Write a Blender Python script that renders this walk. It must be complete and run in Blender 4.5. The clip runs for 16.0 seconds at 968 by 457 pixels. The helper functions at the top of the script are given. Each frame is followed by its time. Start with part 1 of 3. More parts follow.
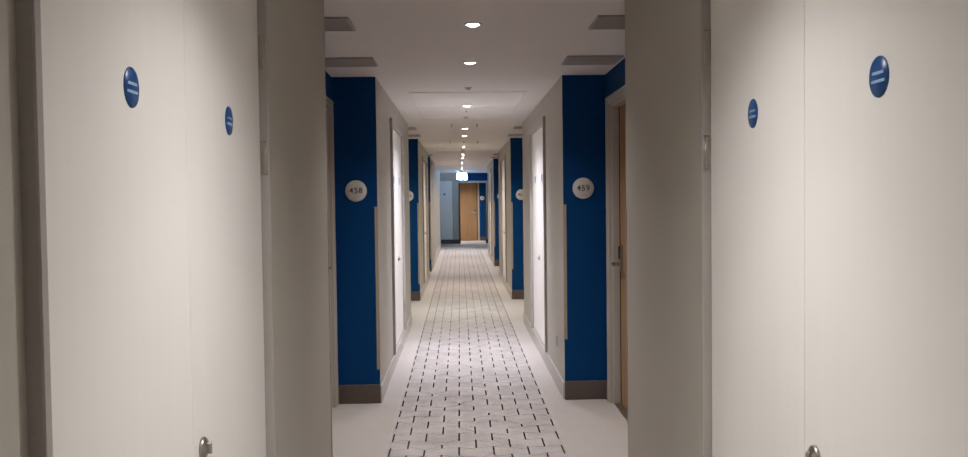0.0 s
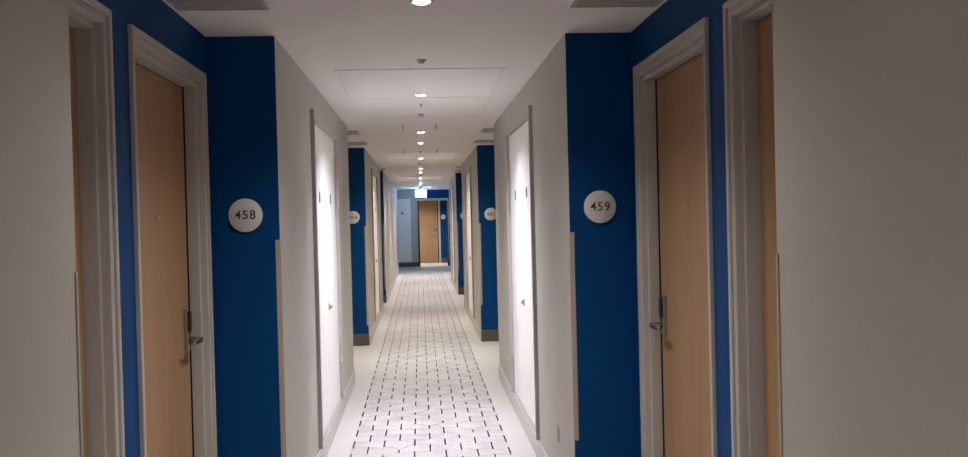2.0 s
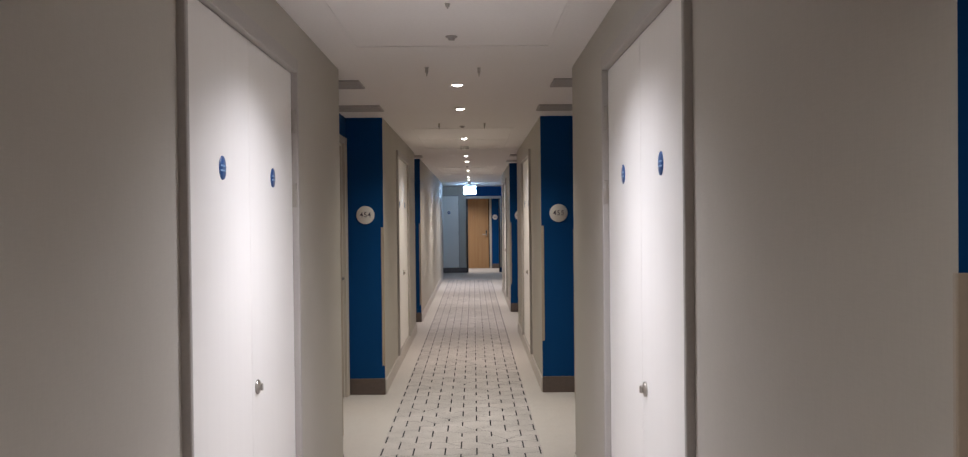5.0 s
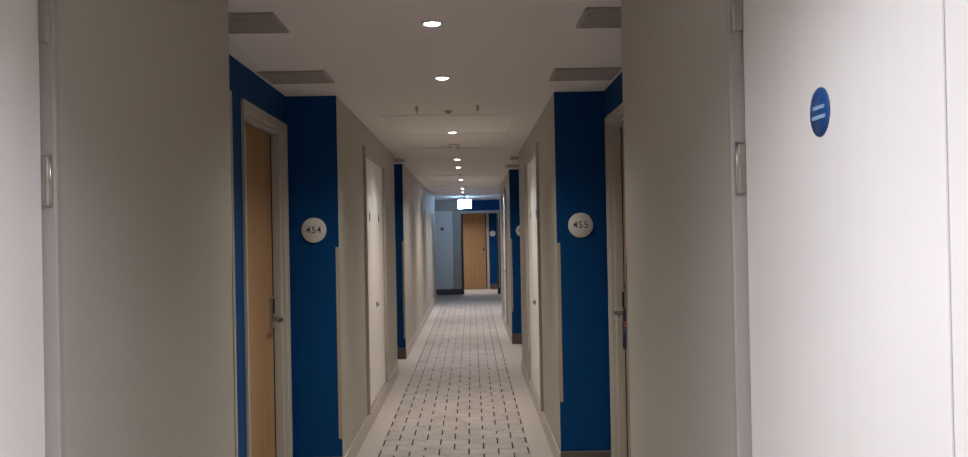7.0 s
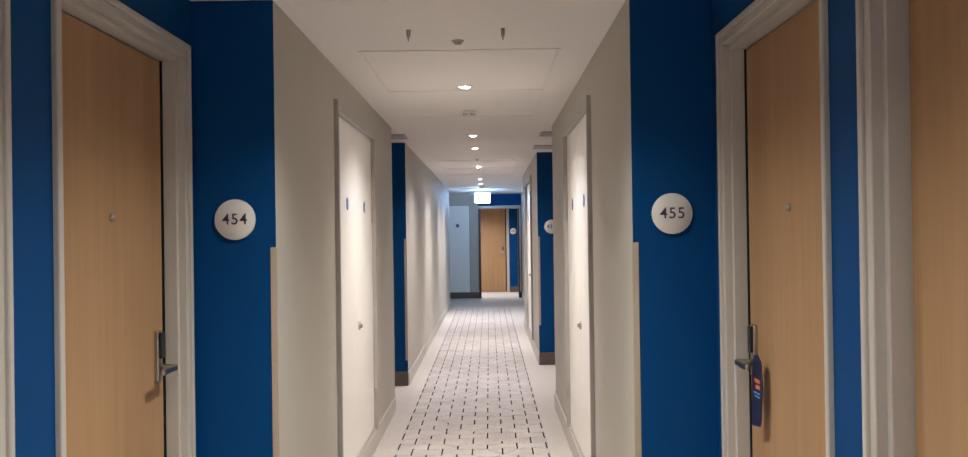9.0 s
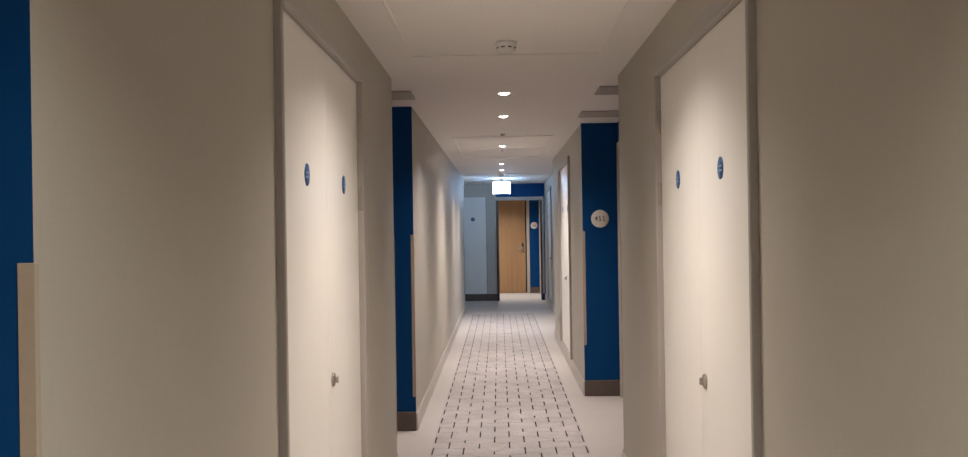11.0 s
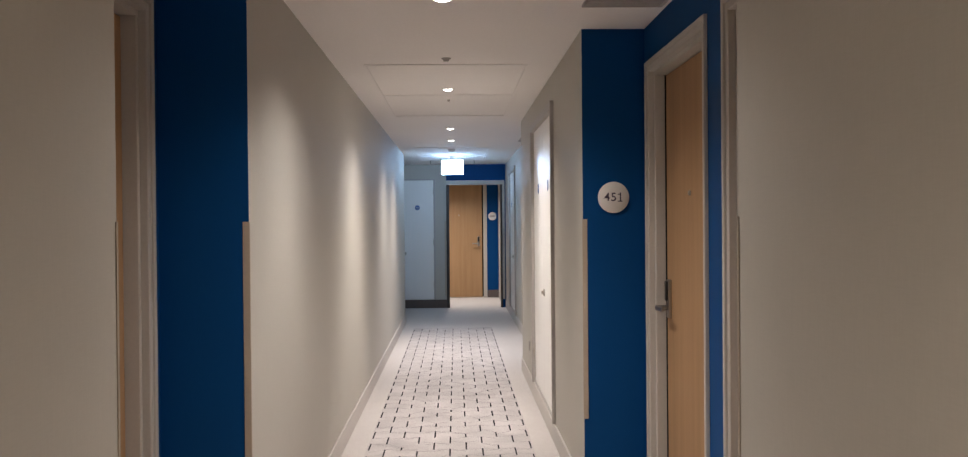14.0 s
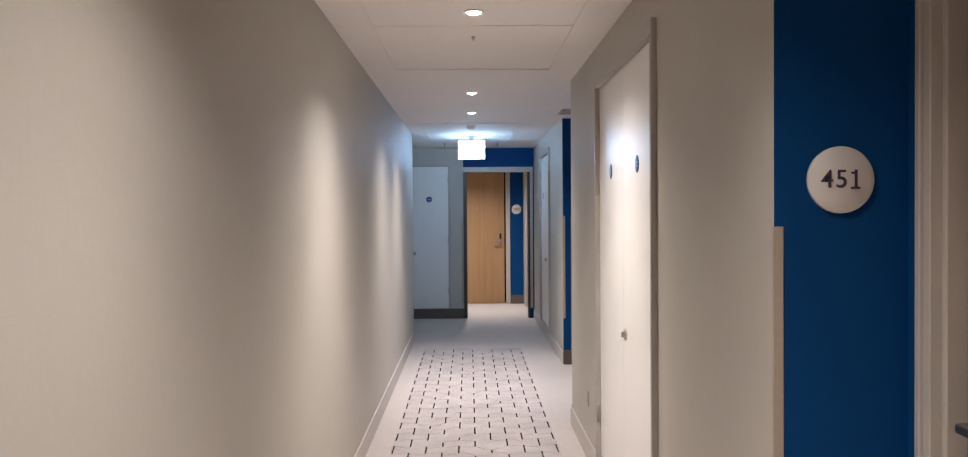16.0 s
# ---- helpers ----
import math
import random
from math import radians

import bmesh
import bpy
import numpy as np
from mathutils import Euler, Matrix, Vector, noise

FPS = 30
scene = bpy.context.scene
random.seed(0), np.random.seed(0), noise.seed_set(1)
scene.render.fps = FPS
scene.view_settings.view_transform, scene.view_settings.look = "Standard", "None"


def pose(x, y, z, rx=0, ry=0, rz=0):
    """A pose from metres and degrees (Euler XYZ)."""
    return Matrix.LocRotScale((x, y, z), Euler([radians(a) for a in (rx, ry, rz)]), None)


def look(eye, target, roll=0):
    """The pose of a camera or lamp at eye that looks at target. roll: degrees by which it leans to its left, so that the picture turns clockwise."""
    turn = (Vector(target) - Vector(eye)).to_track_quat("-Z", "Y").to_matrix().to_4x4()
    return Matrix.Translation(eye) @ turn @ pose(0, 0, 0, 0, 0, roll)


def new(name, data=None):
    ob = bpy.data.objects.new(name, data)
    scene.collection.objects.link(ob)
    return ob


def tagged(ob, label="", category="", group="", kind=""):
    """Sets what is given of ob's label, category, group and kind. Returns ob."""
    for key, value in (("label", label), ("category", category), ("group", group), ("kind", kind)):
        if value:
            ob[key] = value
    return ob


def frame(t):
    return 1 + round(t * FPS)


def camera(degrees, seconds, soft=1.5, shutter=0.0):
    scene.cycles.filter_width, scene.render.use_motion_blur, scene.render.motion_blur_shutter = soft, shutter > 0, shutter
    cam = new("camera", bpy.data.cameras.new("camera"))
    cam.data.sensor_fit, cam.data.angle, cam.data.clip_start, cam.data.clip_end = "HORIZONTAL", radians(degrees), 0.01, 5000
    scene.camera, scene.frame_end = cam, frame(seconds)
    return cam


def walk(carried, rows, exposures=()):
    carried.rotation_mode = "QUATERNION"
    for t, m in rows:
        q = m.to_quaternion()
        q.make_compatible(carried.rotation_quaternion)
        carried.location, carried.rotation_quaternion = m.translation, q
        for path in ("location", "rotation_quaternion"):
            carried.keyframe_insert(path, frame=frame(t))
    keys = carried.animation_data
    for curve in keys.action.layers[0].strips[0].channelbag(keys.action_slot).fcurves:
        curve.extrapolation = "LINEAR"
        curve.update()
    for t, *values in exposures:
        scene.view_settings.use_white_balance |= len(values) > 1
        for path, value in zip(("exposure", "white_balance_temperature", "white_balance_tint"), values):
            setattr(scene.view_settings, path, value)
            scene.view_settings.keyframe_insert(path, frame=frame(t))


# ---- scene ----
cam = camera(56.7, 16.0, soft=1.25)
PATH = [
    (0, (-0.082, 0.005, 1.495), (-0.028, 2.004, 1.43), -0.7),
    (0.5, (-0.096, 0.614, 1.511), (-0.03, 2.612, 1.445), -1.0),
    (1, (-0.075, 1.263, 1.521), (0.075, 3.257, 1.465), -1.0),
    (1.5, (-0.052, 1.819, 1.528), (0.106, 3.812, 1.482), -1.2),
    (2, (-0.027, 2.36, 1.538), (0.114, 4.355, 1.51), -1.4),
    (2.5, (0.033, 2.883, 1.534), (0.154, 4.88, 1.518), -1.1),
    (3, (0.052, 3.387, 1.52), (0.128, 5.385, 1.507), -0.9),
    (3.5, (0.055, 3.911, 1.509), (0.124, 5.91, 1.499), -0.5),
    (4, (0.084, 4.449, 1.522), (0.134, 6.448, 1.502), -0.5),
    (4.5, (0.095, 4.99, 1.523), (0.122, 6.989, 1.496), -0.5),
    (7, (0.146, 7.673, 1.509), (0.175, 9.673, 1.523), -1.1),
    (7.5, (0.172, 8.203, 1.496), (0.206, 10.202, 1.518), -1.5),
    (8, (0.173, 8.744, 1.497), (0.195, 10.743, 1.532), -1.3),
    (8.5, (0.154, 9.32, 1.491), (0.16, 11.32, 1.517), -1.1),
    (9, (0.134, 9.872, 1.492), (0.123, 11.872, 1.503), -0.8),
    (11.5, (-0.065, 12.67, 1.483), (-0.1, 14.67, 1.476), -0.9),
    (12, (-0.054, 13.252, 1.458), (-0.053, 15.252, 1.43), -1.2),
    (12.5, (-0.044, 13.849, 1.467), (-0.008, 15.848, 1.417), -1.2),
    (13, (-0.014, 14.436, 1.469), (0.054, 16.435, 1.424), -1.1),
    (13.5, (0.028, 14.939, 1.438), (0.088, 16.938, 1.406), -0.7),
    (14, (0.048, 15.529, 1.444), (0.111, 17.528, 1.428), -0.5),
    (14.5, (0.057, 16.159, 1.475), (0.118, 18.158, 1.456), -0.7),
    (15, (0.037, 16.742, 1.483), (0.086, 18.741, 1.464), -0.6),
    (15.5, (0.018, 17.318, 1.49), (0.063, 19.317, 1.465), -0.4),
    (16, (-0.028, 17.916, 1.487), (0.005, 19.915, 1.452), -0.4),
]
# seconds, stops, kelvin, tint
EXPOSURES = [(0.0, -0.5, 6500, 10), (1.0, -0.63, 6480, 10), (2.0, -0.25, 6300, 10), (3.0, -0.15, 6250, 10), (3.6, -0.2, 6250, 10), (4.5, -0.7, 6420, 10), (5.5, -1.0, 6500, 10), (6.2, -1.15, 6500, 10),
             (7.0, -1.1, 6500, 10), (7.6, -0.8, 6420, 10), (8.2, -0.35, 6320, 10), (9.0, -0.1, 6270, 10), (10.2, -0.25, 6500, 10), (11.5, -0.72, 6720, 12), (12.5, -0.8, 6520, 10),
             (13.5, -0.75, 6560, 10), (14.2, -0.35, 6500, 10), (15.0, -0.38, 6560, 13), (16.0, -0.42, 6560, 13)]
walk(cam, [(t, look(eye, target, roll)) for t, eye, target, roll in PATH], EXPOSURES)

# ---- world and light ----
world = bpy.data.worlds.new("world")
scene.world = world
world.use_nodes = True
world.node_tree.nodes["Background"].inputs[0].default_value = (0.02, 0.02, 0.022, 1)
world.node_tree.nodes["Background"].inputs[1].default_value = 0.0
WARM, AMBER, COOL = (1.0, 0.935, 0.90), (1.0, 0.905, 0.81), (0.905, 0.90, 1.0)
NEUTRAL, GREENISH = (0.965, 0.94, 0.93), (0.955, 0.945, 0.86)
# downlights along the corridor's axis: y, watts, colour
SPOTS = [(-0.75, 82, NEUTRAL), (1.96, 116, NEUTRAL), (4.66, 74, NEUTRAL), (5.95, 95, NEUTRAL), (8.66, 236, COOL), (11.42, 130, GREENISH), (12.72, 138, GREENISH),
         (15.39, 142, AMBER), (18.14, 86, WARM), (19.38, 122, WARM), (22.0, 182, WARM), (24.74, 158, WARM), (26.08, 160, WARM), (31.6, 190, WARM)]
BEAMS = ((134, 0.76), (90, 0.60))  # each downlight: a wide soft cone and a brighter core; degrees, power against the figures above


# ---- materials ----
def nodes_of(name):
    m = bpy.data.materials.new(name)
    m.use_nodes = True
    t = m.node_tree
    return m, t, t.nodes["Principled BSDF"]


def coords(t, scale=(1, 1, 1)):
    c, mp = t.nodes.new("ShaderNodeTexCoord"), t.nodes.new("ShaderNodeMapping")
    mp.inputs["Scale"].default_value = scale
    t.links.new(c.outputs["Object"], mp.inputs["Vector"])
    return mp.outputs["Vector"]


def noise_of(t, vec, scale, detail=4.0, rough=0.6):
    n = t.nodes.new("ShaderNodeTexNoise")
    n.inputs["Scale"].default_value, n.inputs["Detail"].default_value, n.inputs["Roughness"].default_value = scale, detail, rough
    t.links.new(vec, n.inputs["Vector"])
    return n.outputs["Fac"]


def ramp(t, fac, stops):
    r = t.nodes.new("ShaderNodeValToRGB")
    while len(r.color_ramp.elements) < len(stops):
        r.color_ramp.elements.new(0.5)
    for e, (p, c) in zip(r.color_ramp.elements, stops):
        e.position, e.color = p, (*c, 1)
    t.links.new(fac, r.inputs["Fac"])
    return r.outputs["Color"]


def mixed(t, a, b, fac, mode="MIX"):
    m = t.nodes.new("ShaderNodeMix")
    m.data_type, m.blend_type = "RGBA", mode
    if isinstance(fac, float):
        m.inputs[0].default_value = fac
    else:
        t.links.new(fac, m.inputs[0])
    t.links.new(a, m.inputs[6])
    t.links.new(b, m.inputs[7])
    return m.outputs[2]


def bump(t, b, height, strength, distance):
    n = t.nodes.new("ShaderNodeBump")
    n.inputs["Strength"].default_value, n.inputs["Distance"].default_value = strength, distance
    t.links.new(height, n.inputs["Height"])
    t.links.new(n.outputs["Normal"], b.inputs["Normal"])


def shade(c, k):
    return tuple(min(1.0, v * k) for v in c)


def surface(name, colour, rough=0.6, spread=0.06, fine=90.0, coarse=1.6, relief=0.12, depth=0.002, stretch=(1, 1, 1), metal=0.0, sheen=0.0):
    """Colour with stains at a coarse scale and grain at a fine one."""
    m, t, b = nodes_of(name)
    v = coords(t, stretch)
    big, small = noise_of(t, v, coarse), noise_of(t, v, fine, 3.0)
    col = mixed(t, ramp(t, big, [(0.3, shade(colour, 1 - spread)), (0.7, shade(colour, 1 + spread))]),
                ramp(t, small, [(0.3, shade(colour, 1 - 1.5 * spread)), (0.7, shade(colour, 1 + 1.5 * spread))]), 0.45)
    t.links.new(col, b.inputs["Base Color"])
    rr = t.nodes.new("ShaderNodeMapRange")
    rr.inputs["To Min"].default_value, rr.inputs["To Max"].default_value = max(0.05, rough - 0.08), min(1.0, rough + 0.08)
    t.links.new(big, rr.inputs["Value"])
    t.links.new(rr.outputs["Result"], b.inputs["Roughness"])
    b.inputs["Metallic"].default_value = metal
    if sheen:
        b.inputs["Sheen Weight"].default_value = sheen
    if relief:
        bump(t, b, small, relief, depth)
    return m


def glowing(name, colour, strength):
    m, t, b = nodes_of(name)
    b.inputs["Base Color"].default_value = (0.8, 0.8, 0.8, 1)
    b.inputs["Emission Color"].default_value = (*colour, 1)
    b.inputs["Emission Strength"].default_value = strength
    return m


def oak():
    m, t, b = nodes_of("oak_veneer")
    v = coords(t, (9.0, 9.0, 0.5))
    broad, grain = noise_of(t, v, 1.3, 5.0, 0.55), noise_of(t, coords(t, (60.0, 60.0, 1.5)), 4.0, 6.0, 0.7)
    col = mixed(t, ramp(t, broad, [(0.25, (0.325, 0.186, 0.09)), (0.5, (0.39, 0.229, 0.115)), (0.75, (0.45, 0.272, 0.142))]),
                ramp(t, grain, [(0.3, (0.28, 0.16, 0.076)), (0.65, (0.45, 0.274, 0.142))]), 0.25)
    t.links.new(col, b.inputs["Base Color"])
    b.inputs["Roughness"].default_value = 0.55
    b.inputs["Specular IOR Level"].default_value = 0.22
    bump(t, b, grain, 0.12, 0.001)
    return m


def wallcovering(name, colour, rough=0.62, gloss=0.4):
    """Painted wall lining with a faint woven relief."""
    m, t, b = nodes_of(name)
    v = coords(t)
    big = noise_of(t, v, 0.9, 3.0)
    up = noise_of(t, coords(t, (220.0, 220.0, 22.0)), 1.0, 2.0)
    across = noise_of(t, coords(t, (22.0, 22.0, 260.0)), 1.0, 2.0)
    weave = mixed(t, up, across, 0.5)
    col = mixed(t, ramp(t, big, [(0.3, shade(colour, 0.95)), (0.7, shade(colour, 1.03))]), ramp(t, weave, [(0.35, shade(colour, 0.93)), (0.65, shade(colour, 1.05))]), 0.4)
    t.links.new(col, b.inputs["Base Color"])
    b.inputs["Roughness"].default_value = rough
    b.inputs["Specular IOR Level"].default_value = gloss
    bump(t, b, weave, 0.18, 0.0015)
    return m


def carpet():
    m, t, b = nodes_of("carpet_pile")
    v = coords(t)
    big, small, tuft = noise_of(t, v, 1.1, 4.0), noise_of(t, v, 14.0, 4.0), noise_of(t, v, 260.0, 2.0)
    col = mixed(t, ramp(t, big, [(0.3, (0.53, 0.482, 0.455)), (0.7, (0.62, 0.565, 0.53))]), ramp(t, small, [(0.3, (0.48, 0.435, 0.405)), (0.7, (0.60, 0.55, 0.515))]), 0.4)
    col = mixed(t, col, ramp(t, tuft, [(0.3, (0.38, 0.345, 0.32)), (0.7, (0.68, 0.63, 0.59))]), 0.35)
    t.links.new(col, b.inputs["Base Color"])
    b.inputs["Roughness"].default_value = 0.95
    b.inputs["Sheen Weight"].default_value = 0.25
    bump(t, b, tuft, 0.5, 0.004)
    return m


def laminate():
    """White laminate with faint vertical drawing marks and even gloss."""
    m, t, b = nodes_of("white_laminate")
    marks = noise_of(t, coords(t, (26.0, 26.0, 0.6)), 1.0, 3.0)
    t.links.new(ramp(t, marks, [(0.3, (0.865, 0.838, 0.792)), (0.7, (0.88, 0.853, 0.808))]), b.inputs["Base Color"])
    b.inputs["Roughness"].default_value = 0.36
    b.inputs["Specular IOR Level"].default_value = 0.4
    return m


PAINT = wallcovering("warm_white_wall", (0.50, 0.468, 0.41))
BLUE = wallcovering("deep_blue_wall", (0.0013, 0.054, 0.188), 0.6, 0.12)
CEIL = surface("ceiling_paint", (0.84, 0.80, 0.77), 0.8, 0.03, 60.0, 0.8, 0.06)
CARPET = carpet()
DASH = surface("dark_yarn", (0.025, 0.023, 0.028), 0.95, 0.3, 300.0, 6.0, 0.4, 0.002)
THIN = surface("grey_yarn", (0.25, 0.232, 0.226), 0.95, 0.2, 300.0, 4.0, 0.4, 0.002)
HEATHER = surface("heathered_yarn", (0.53, 0.485, 0.47), 0.95, 0.26, 120.0, 3.5, 0.4, 0.003)
OAK = oak()
FRAME = surface("taupe_frame_paint", (0.50, 0.46, 0.41), 0.42, 0.04, 120.0, 2.0, 0.05)
LEAFWHITE = laminate()
GREYFRAME = surface("grey_cupboard_frame", (0.42, 0.39, 0.36), 0.45, 0.05, 90.0, 2.0, 0.05)
BROWN = surface("brown_skirting", (0.115, 0.088, 0.078), 0.5, 0.12, 40.0, 3.0, 0.1)
BEIGE = surface("beige_skirting", (0.56, 0.52, 0.485), 0.6, 0.06, 60.0, 2.0, 0.08)
STEEL = surface("satin_nickel", (0.44, 0.41, 0.37), 0.34, 0.05, 200.0, 8.0, 0.03, 0.0005, metal=1.0)
BLACK = surface("black_plastic", (0.015, 0.015, 0.016), 0.35, 0.1, 100.0, 4.0, 0.03)
# near-black that paints the shadow gap beside the door leaves
GAPBLACK = surface("gap_shadow_black", (0.006, 0.006, 0.006), 0.9, 0.1, 100.0, 4.0, 0.03)
SIGNPALE = surface("pale_blue_lettering", (0.30, 0.46, 0.66), 0.5, 0.02, 80.0, 3.0, 0.0)
GUARD = surface("corner_guard_vinyl", (0.43, 0.36, 0.28), 0.4, 0.05, 80.0, 2.0, 0.05)
DISC = surface("sign_acrylic", (0.74, 0.71, 0.67), 0.35, 0.02, 80.0, 3.0, 0.0)
INK = surface("plum_lettering", (0.06, 0.045, 0.075), 0.5, 0.1, 100.0, 3.0, 0.0)
SAFETY = surface("safety_sign_blue", (0.006, 0.07, 0.25), 0.35, 0.05, 80.0, 3.0, 0.0)
SIGNWHITE = surface("sign_white", (0.75, 0.76, 0.78), 0.4, 0.02, 80.0, 3.0, 0.0)
PLASTIC = surface("white_plastic", (0.74, 0.72, 0.69), 0.4, 0.03, 80.0, 3.0, 0.0)
VENTGREY = surface("grey_vent_metal", (0.43, 0.395, 0.37), 0.5, 0.06, 90.0, 3.0, 0.05)
DARK = surface("lining_shade_dark", (0.05, 0.042, 0.038), 0.5, 0.1, 60.0, 3.0, 0.05)
HANGER = surface("navy_card", (0.011, 0.014, 0.055), 0.45, 0.08, 80.0, 5.0, 0.0)
ORANGE = surface("orange_print", (0.65, 0.16, 0.06), 0.5, 0.05, 80.0, 5.0, 0.0)
PALEBLUE = surface("pale_blue_print", (0.10, 0.25, 0.55), 0.5, 0.05, 80.0, 5.0, 0.0)
LENS_WARM, LENS_COOL = glowing("downlight_lens", (1.0, 0.93, 0.85), 24.0), glowing("downlight_lens_cool", (1.0, 0.97, 1.0), 24.0)
EXIT_GLOW = glowing("exit_sign_panel", (0.38, 0.64, 1.0), 68.0)


# ---- mesh helpers ----
def box(bm, x0, x1, y0, y1, z0, z1, bevel=0.0, seg=1, mat=0):
    made = bmesh.ops.create_cube(bm, size=1, matrix=Matrix.Translation(((x0 + x1) / 2, (y0 + y1) / 2, (z0 + z1) / 2)) @ Matrix.Diagonal((abs(x1 - x0), abs(y1 - y0), abs(z1 - z0), 1)))
    faces = {f for v in made["verts"] for f in v.link_faces}
    for f in faces:
        f.material_index = mat
    if bevel:
        edges = list({e for v in made["verts"] for e in v.link_edges})
        bmesh.ops.bevel(bm, geom=edges, offset=bevel, segments=seg, affect="EDGES", profile=0.5)


def ring(bm, profile, m=None, seg=32, mat=0):
    """A turned body about local z from (radius, height) pairs; closed at the ends where the radius is 0."""
    m = m or Matrix.Identity(4)
    rows = []
    for r, z in profile:
        if r < 1e-6:
            rows.append([bm.verts.new(m @ Vector((0, 0, z)))] * seg)
        else:
            rows.append([bm.verts.new(m @ Vector((r * math.cos(2 * math.pi * i / seg), r * math.sin(2 * math.pi * i / seg), z))) for i in range(seg)])
    for a, b in zip(rows, rows[1:]):
        for i in range(seg):
            k = (i + 1) % seg
            quad = list(dict.fromkeys([a[i], a[k], b[k], b[i]]))
            if len(quad) > 2:
                f = bm.faces.new(quad)
                f.smooth, f.material_index = True, mat


def mesh_of(name, bm, *mats):
    bmesh.ops.recalc_face_normals(bm, faces=bm.faces[:])
    me = bpy.data.meshes.new(name)
    bm.to_mesh(me)
    bm.free()
    for m in mats:
        me.materials.append(m)
    return me


def solid(name, bm, *mats):
    return new(name, mesh_of(name, bm, *mats))


def part(name, bm, material, parent, label=""):
    mats = material if isinstance(material, tuple) else (material,)
    ob = solid(name, bm, *mats)
    ob.parent = parent
    return tagged(ob, label) if label else ob


def base(name, m, label, category, group="", kind=""):
    ob = new(name)
    ob.empty_display_size = 0.1
    ob.matrix_basis = m
    return tagged(ob, label, category, group, kind)


def boxes(*rows, bevel=0.0, seg=1):
    bm = bmesh.new()
    for r in rows:
        box(bm, *r, bevel=bevel, seg=seg)
    return bm


def on_wall(side, x, y, z=0.0):
    """Pose on a side wall: local x along it, local y out into the corridor."""
    return pose(side * x, y, z, 0, 0, 90 if side > 0 else -90)


# ---- plan ----
W, REC, H, T = 0.684, 1.0, 2.40, 0.14
START, SIDE_END, END = -2.2, 28.40, 30.55
WIDE = 0.885


def wall(name, side, x, y0, y1, openings=(), mats=(PAINT, BLUE), blue_ends=(True, True), thick=T, label="", skirt=None):
    """A side wall from y0 to y1 with openings (ya, yb, za, zb) cut through it; its end faces may be blue."""
    bm = bmesh.new()
    a, b = (x, x + thick) if side > 0 else (-x - thick, -x)
    at = y0
    for ya, yb, za, zb in sorted(openings):
        box(bm, a, b, at, ya, 0, H)
        if za > 0:
            box(bm, a, b, ya, yb, 0, za)
        box(bm, a, b, ya, yb, zb, H)
        at = yb
    box(bm, a, b, at, y1, 0, H)
    for f in bm.faces:
        c = f.calc_center_median()
        if (blue_ends[0] and abs(c.y - y0) < 1e-4) or (blue_ends[1] and abs(c.y - y1) < 1e-4):
            f.material_index = 1
    return tagged(solid(name, bm, *mats), label, "wall", kind="structure")


WHITE_LABEL, BLUE_LABEL = "warm white painted corridor wall with deep blue ends", "deep blue painted wall of a door recess"
CUPBOARDS_L = [1.255, 7.92, 14.645]
CUPBOARDS_R = [1.22, 7.915, 14.64, 21.30]
CUP = 1.535
DISCS = [1.710, 1.688, 1.676, 1.69]  # heights of the blue discs
NICHES_L = [(4.12, 6.61), (10.80, 13.31), (17.49, 18.73)]
NICHES_R = [(4.11, 6.61), (10.79, 13.31), (17.53, 20.0), (24.16, 26.65)]
DOOR = 1.06


def straight_walls(side, niches, cupboards, last):
    edges = [START] + [v for n in niches for v in n] + [last]
    for i in range(0, len(edges), 2):
        y0, y1 = edges[i], edges[i + 1]
        x = WIDE if y0 > 26 and side > 0 else W
        holes = [(c + 0.01, c + CUP - 0.01, 0.135, 2.215) for c in cupboards if y0 < c < y1]
        if x == WIDE:
            holes = [(27.99, 29.26, 0.135, 2.215)]
        n = "wall_%s_%d" % ("east" if side > 0 else "west", i // 2 + 1)
        wall(n, side, x, y0, y1, holes, thick=REC + T - x, blue_ends=(i > 0, y1 != last), label=WHITE_LABEL)
        # beige skirting along the corridor face
        bm = bmesh.new()
        a, b = (x - 0.012, x) if side > 0 else (-x, -x + 0.012)
        box(bm, a, b, y0, y1, 0.0, 0.128, 0.004, 1)
        tagged(solid("baseboard", bm, BEIGE), "beige painted skirting along the corridor wall", "skirting", kind="structure")


straight_walls(-1, NICHES_L, CUPBOARDS_L, SIDE_END)
straight_walls(1, NICHES_R, CUPBOARDS_R, END)


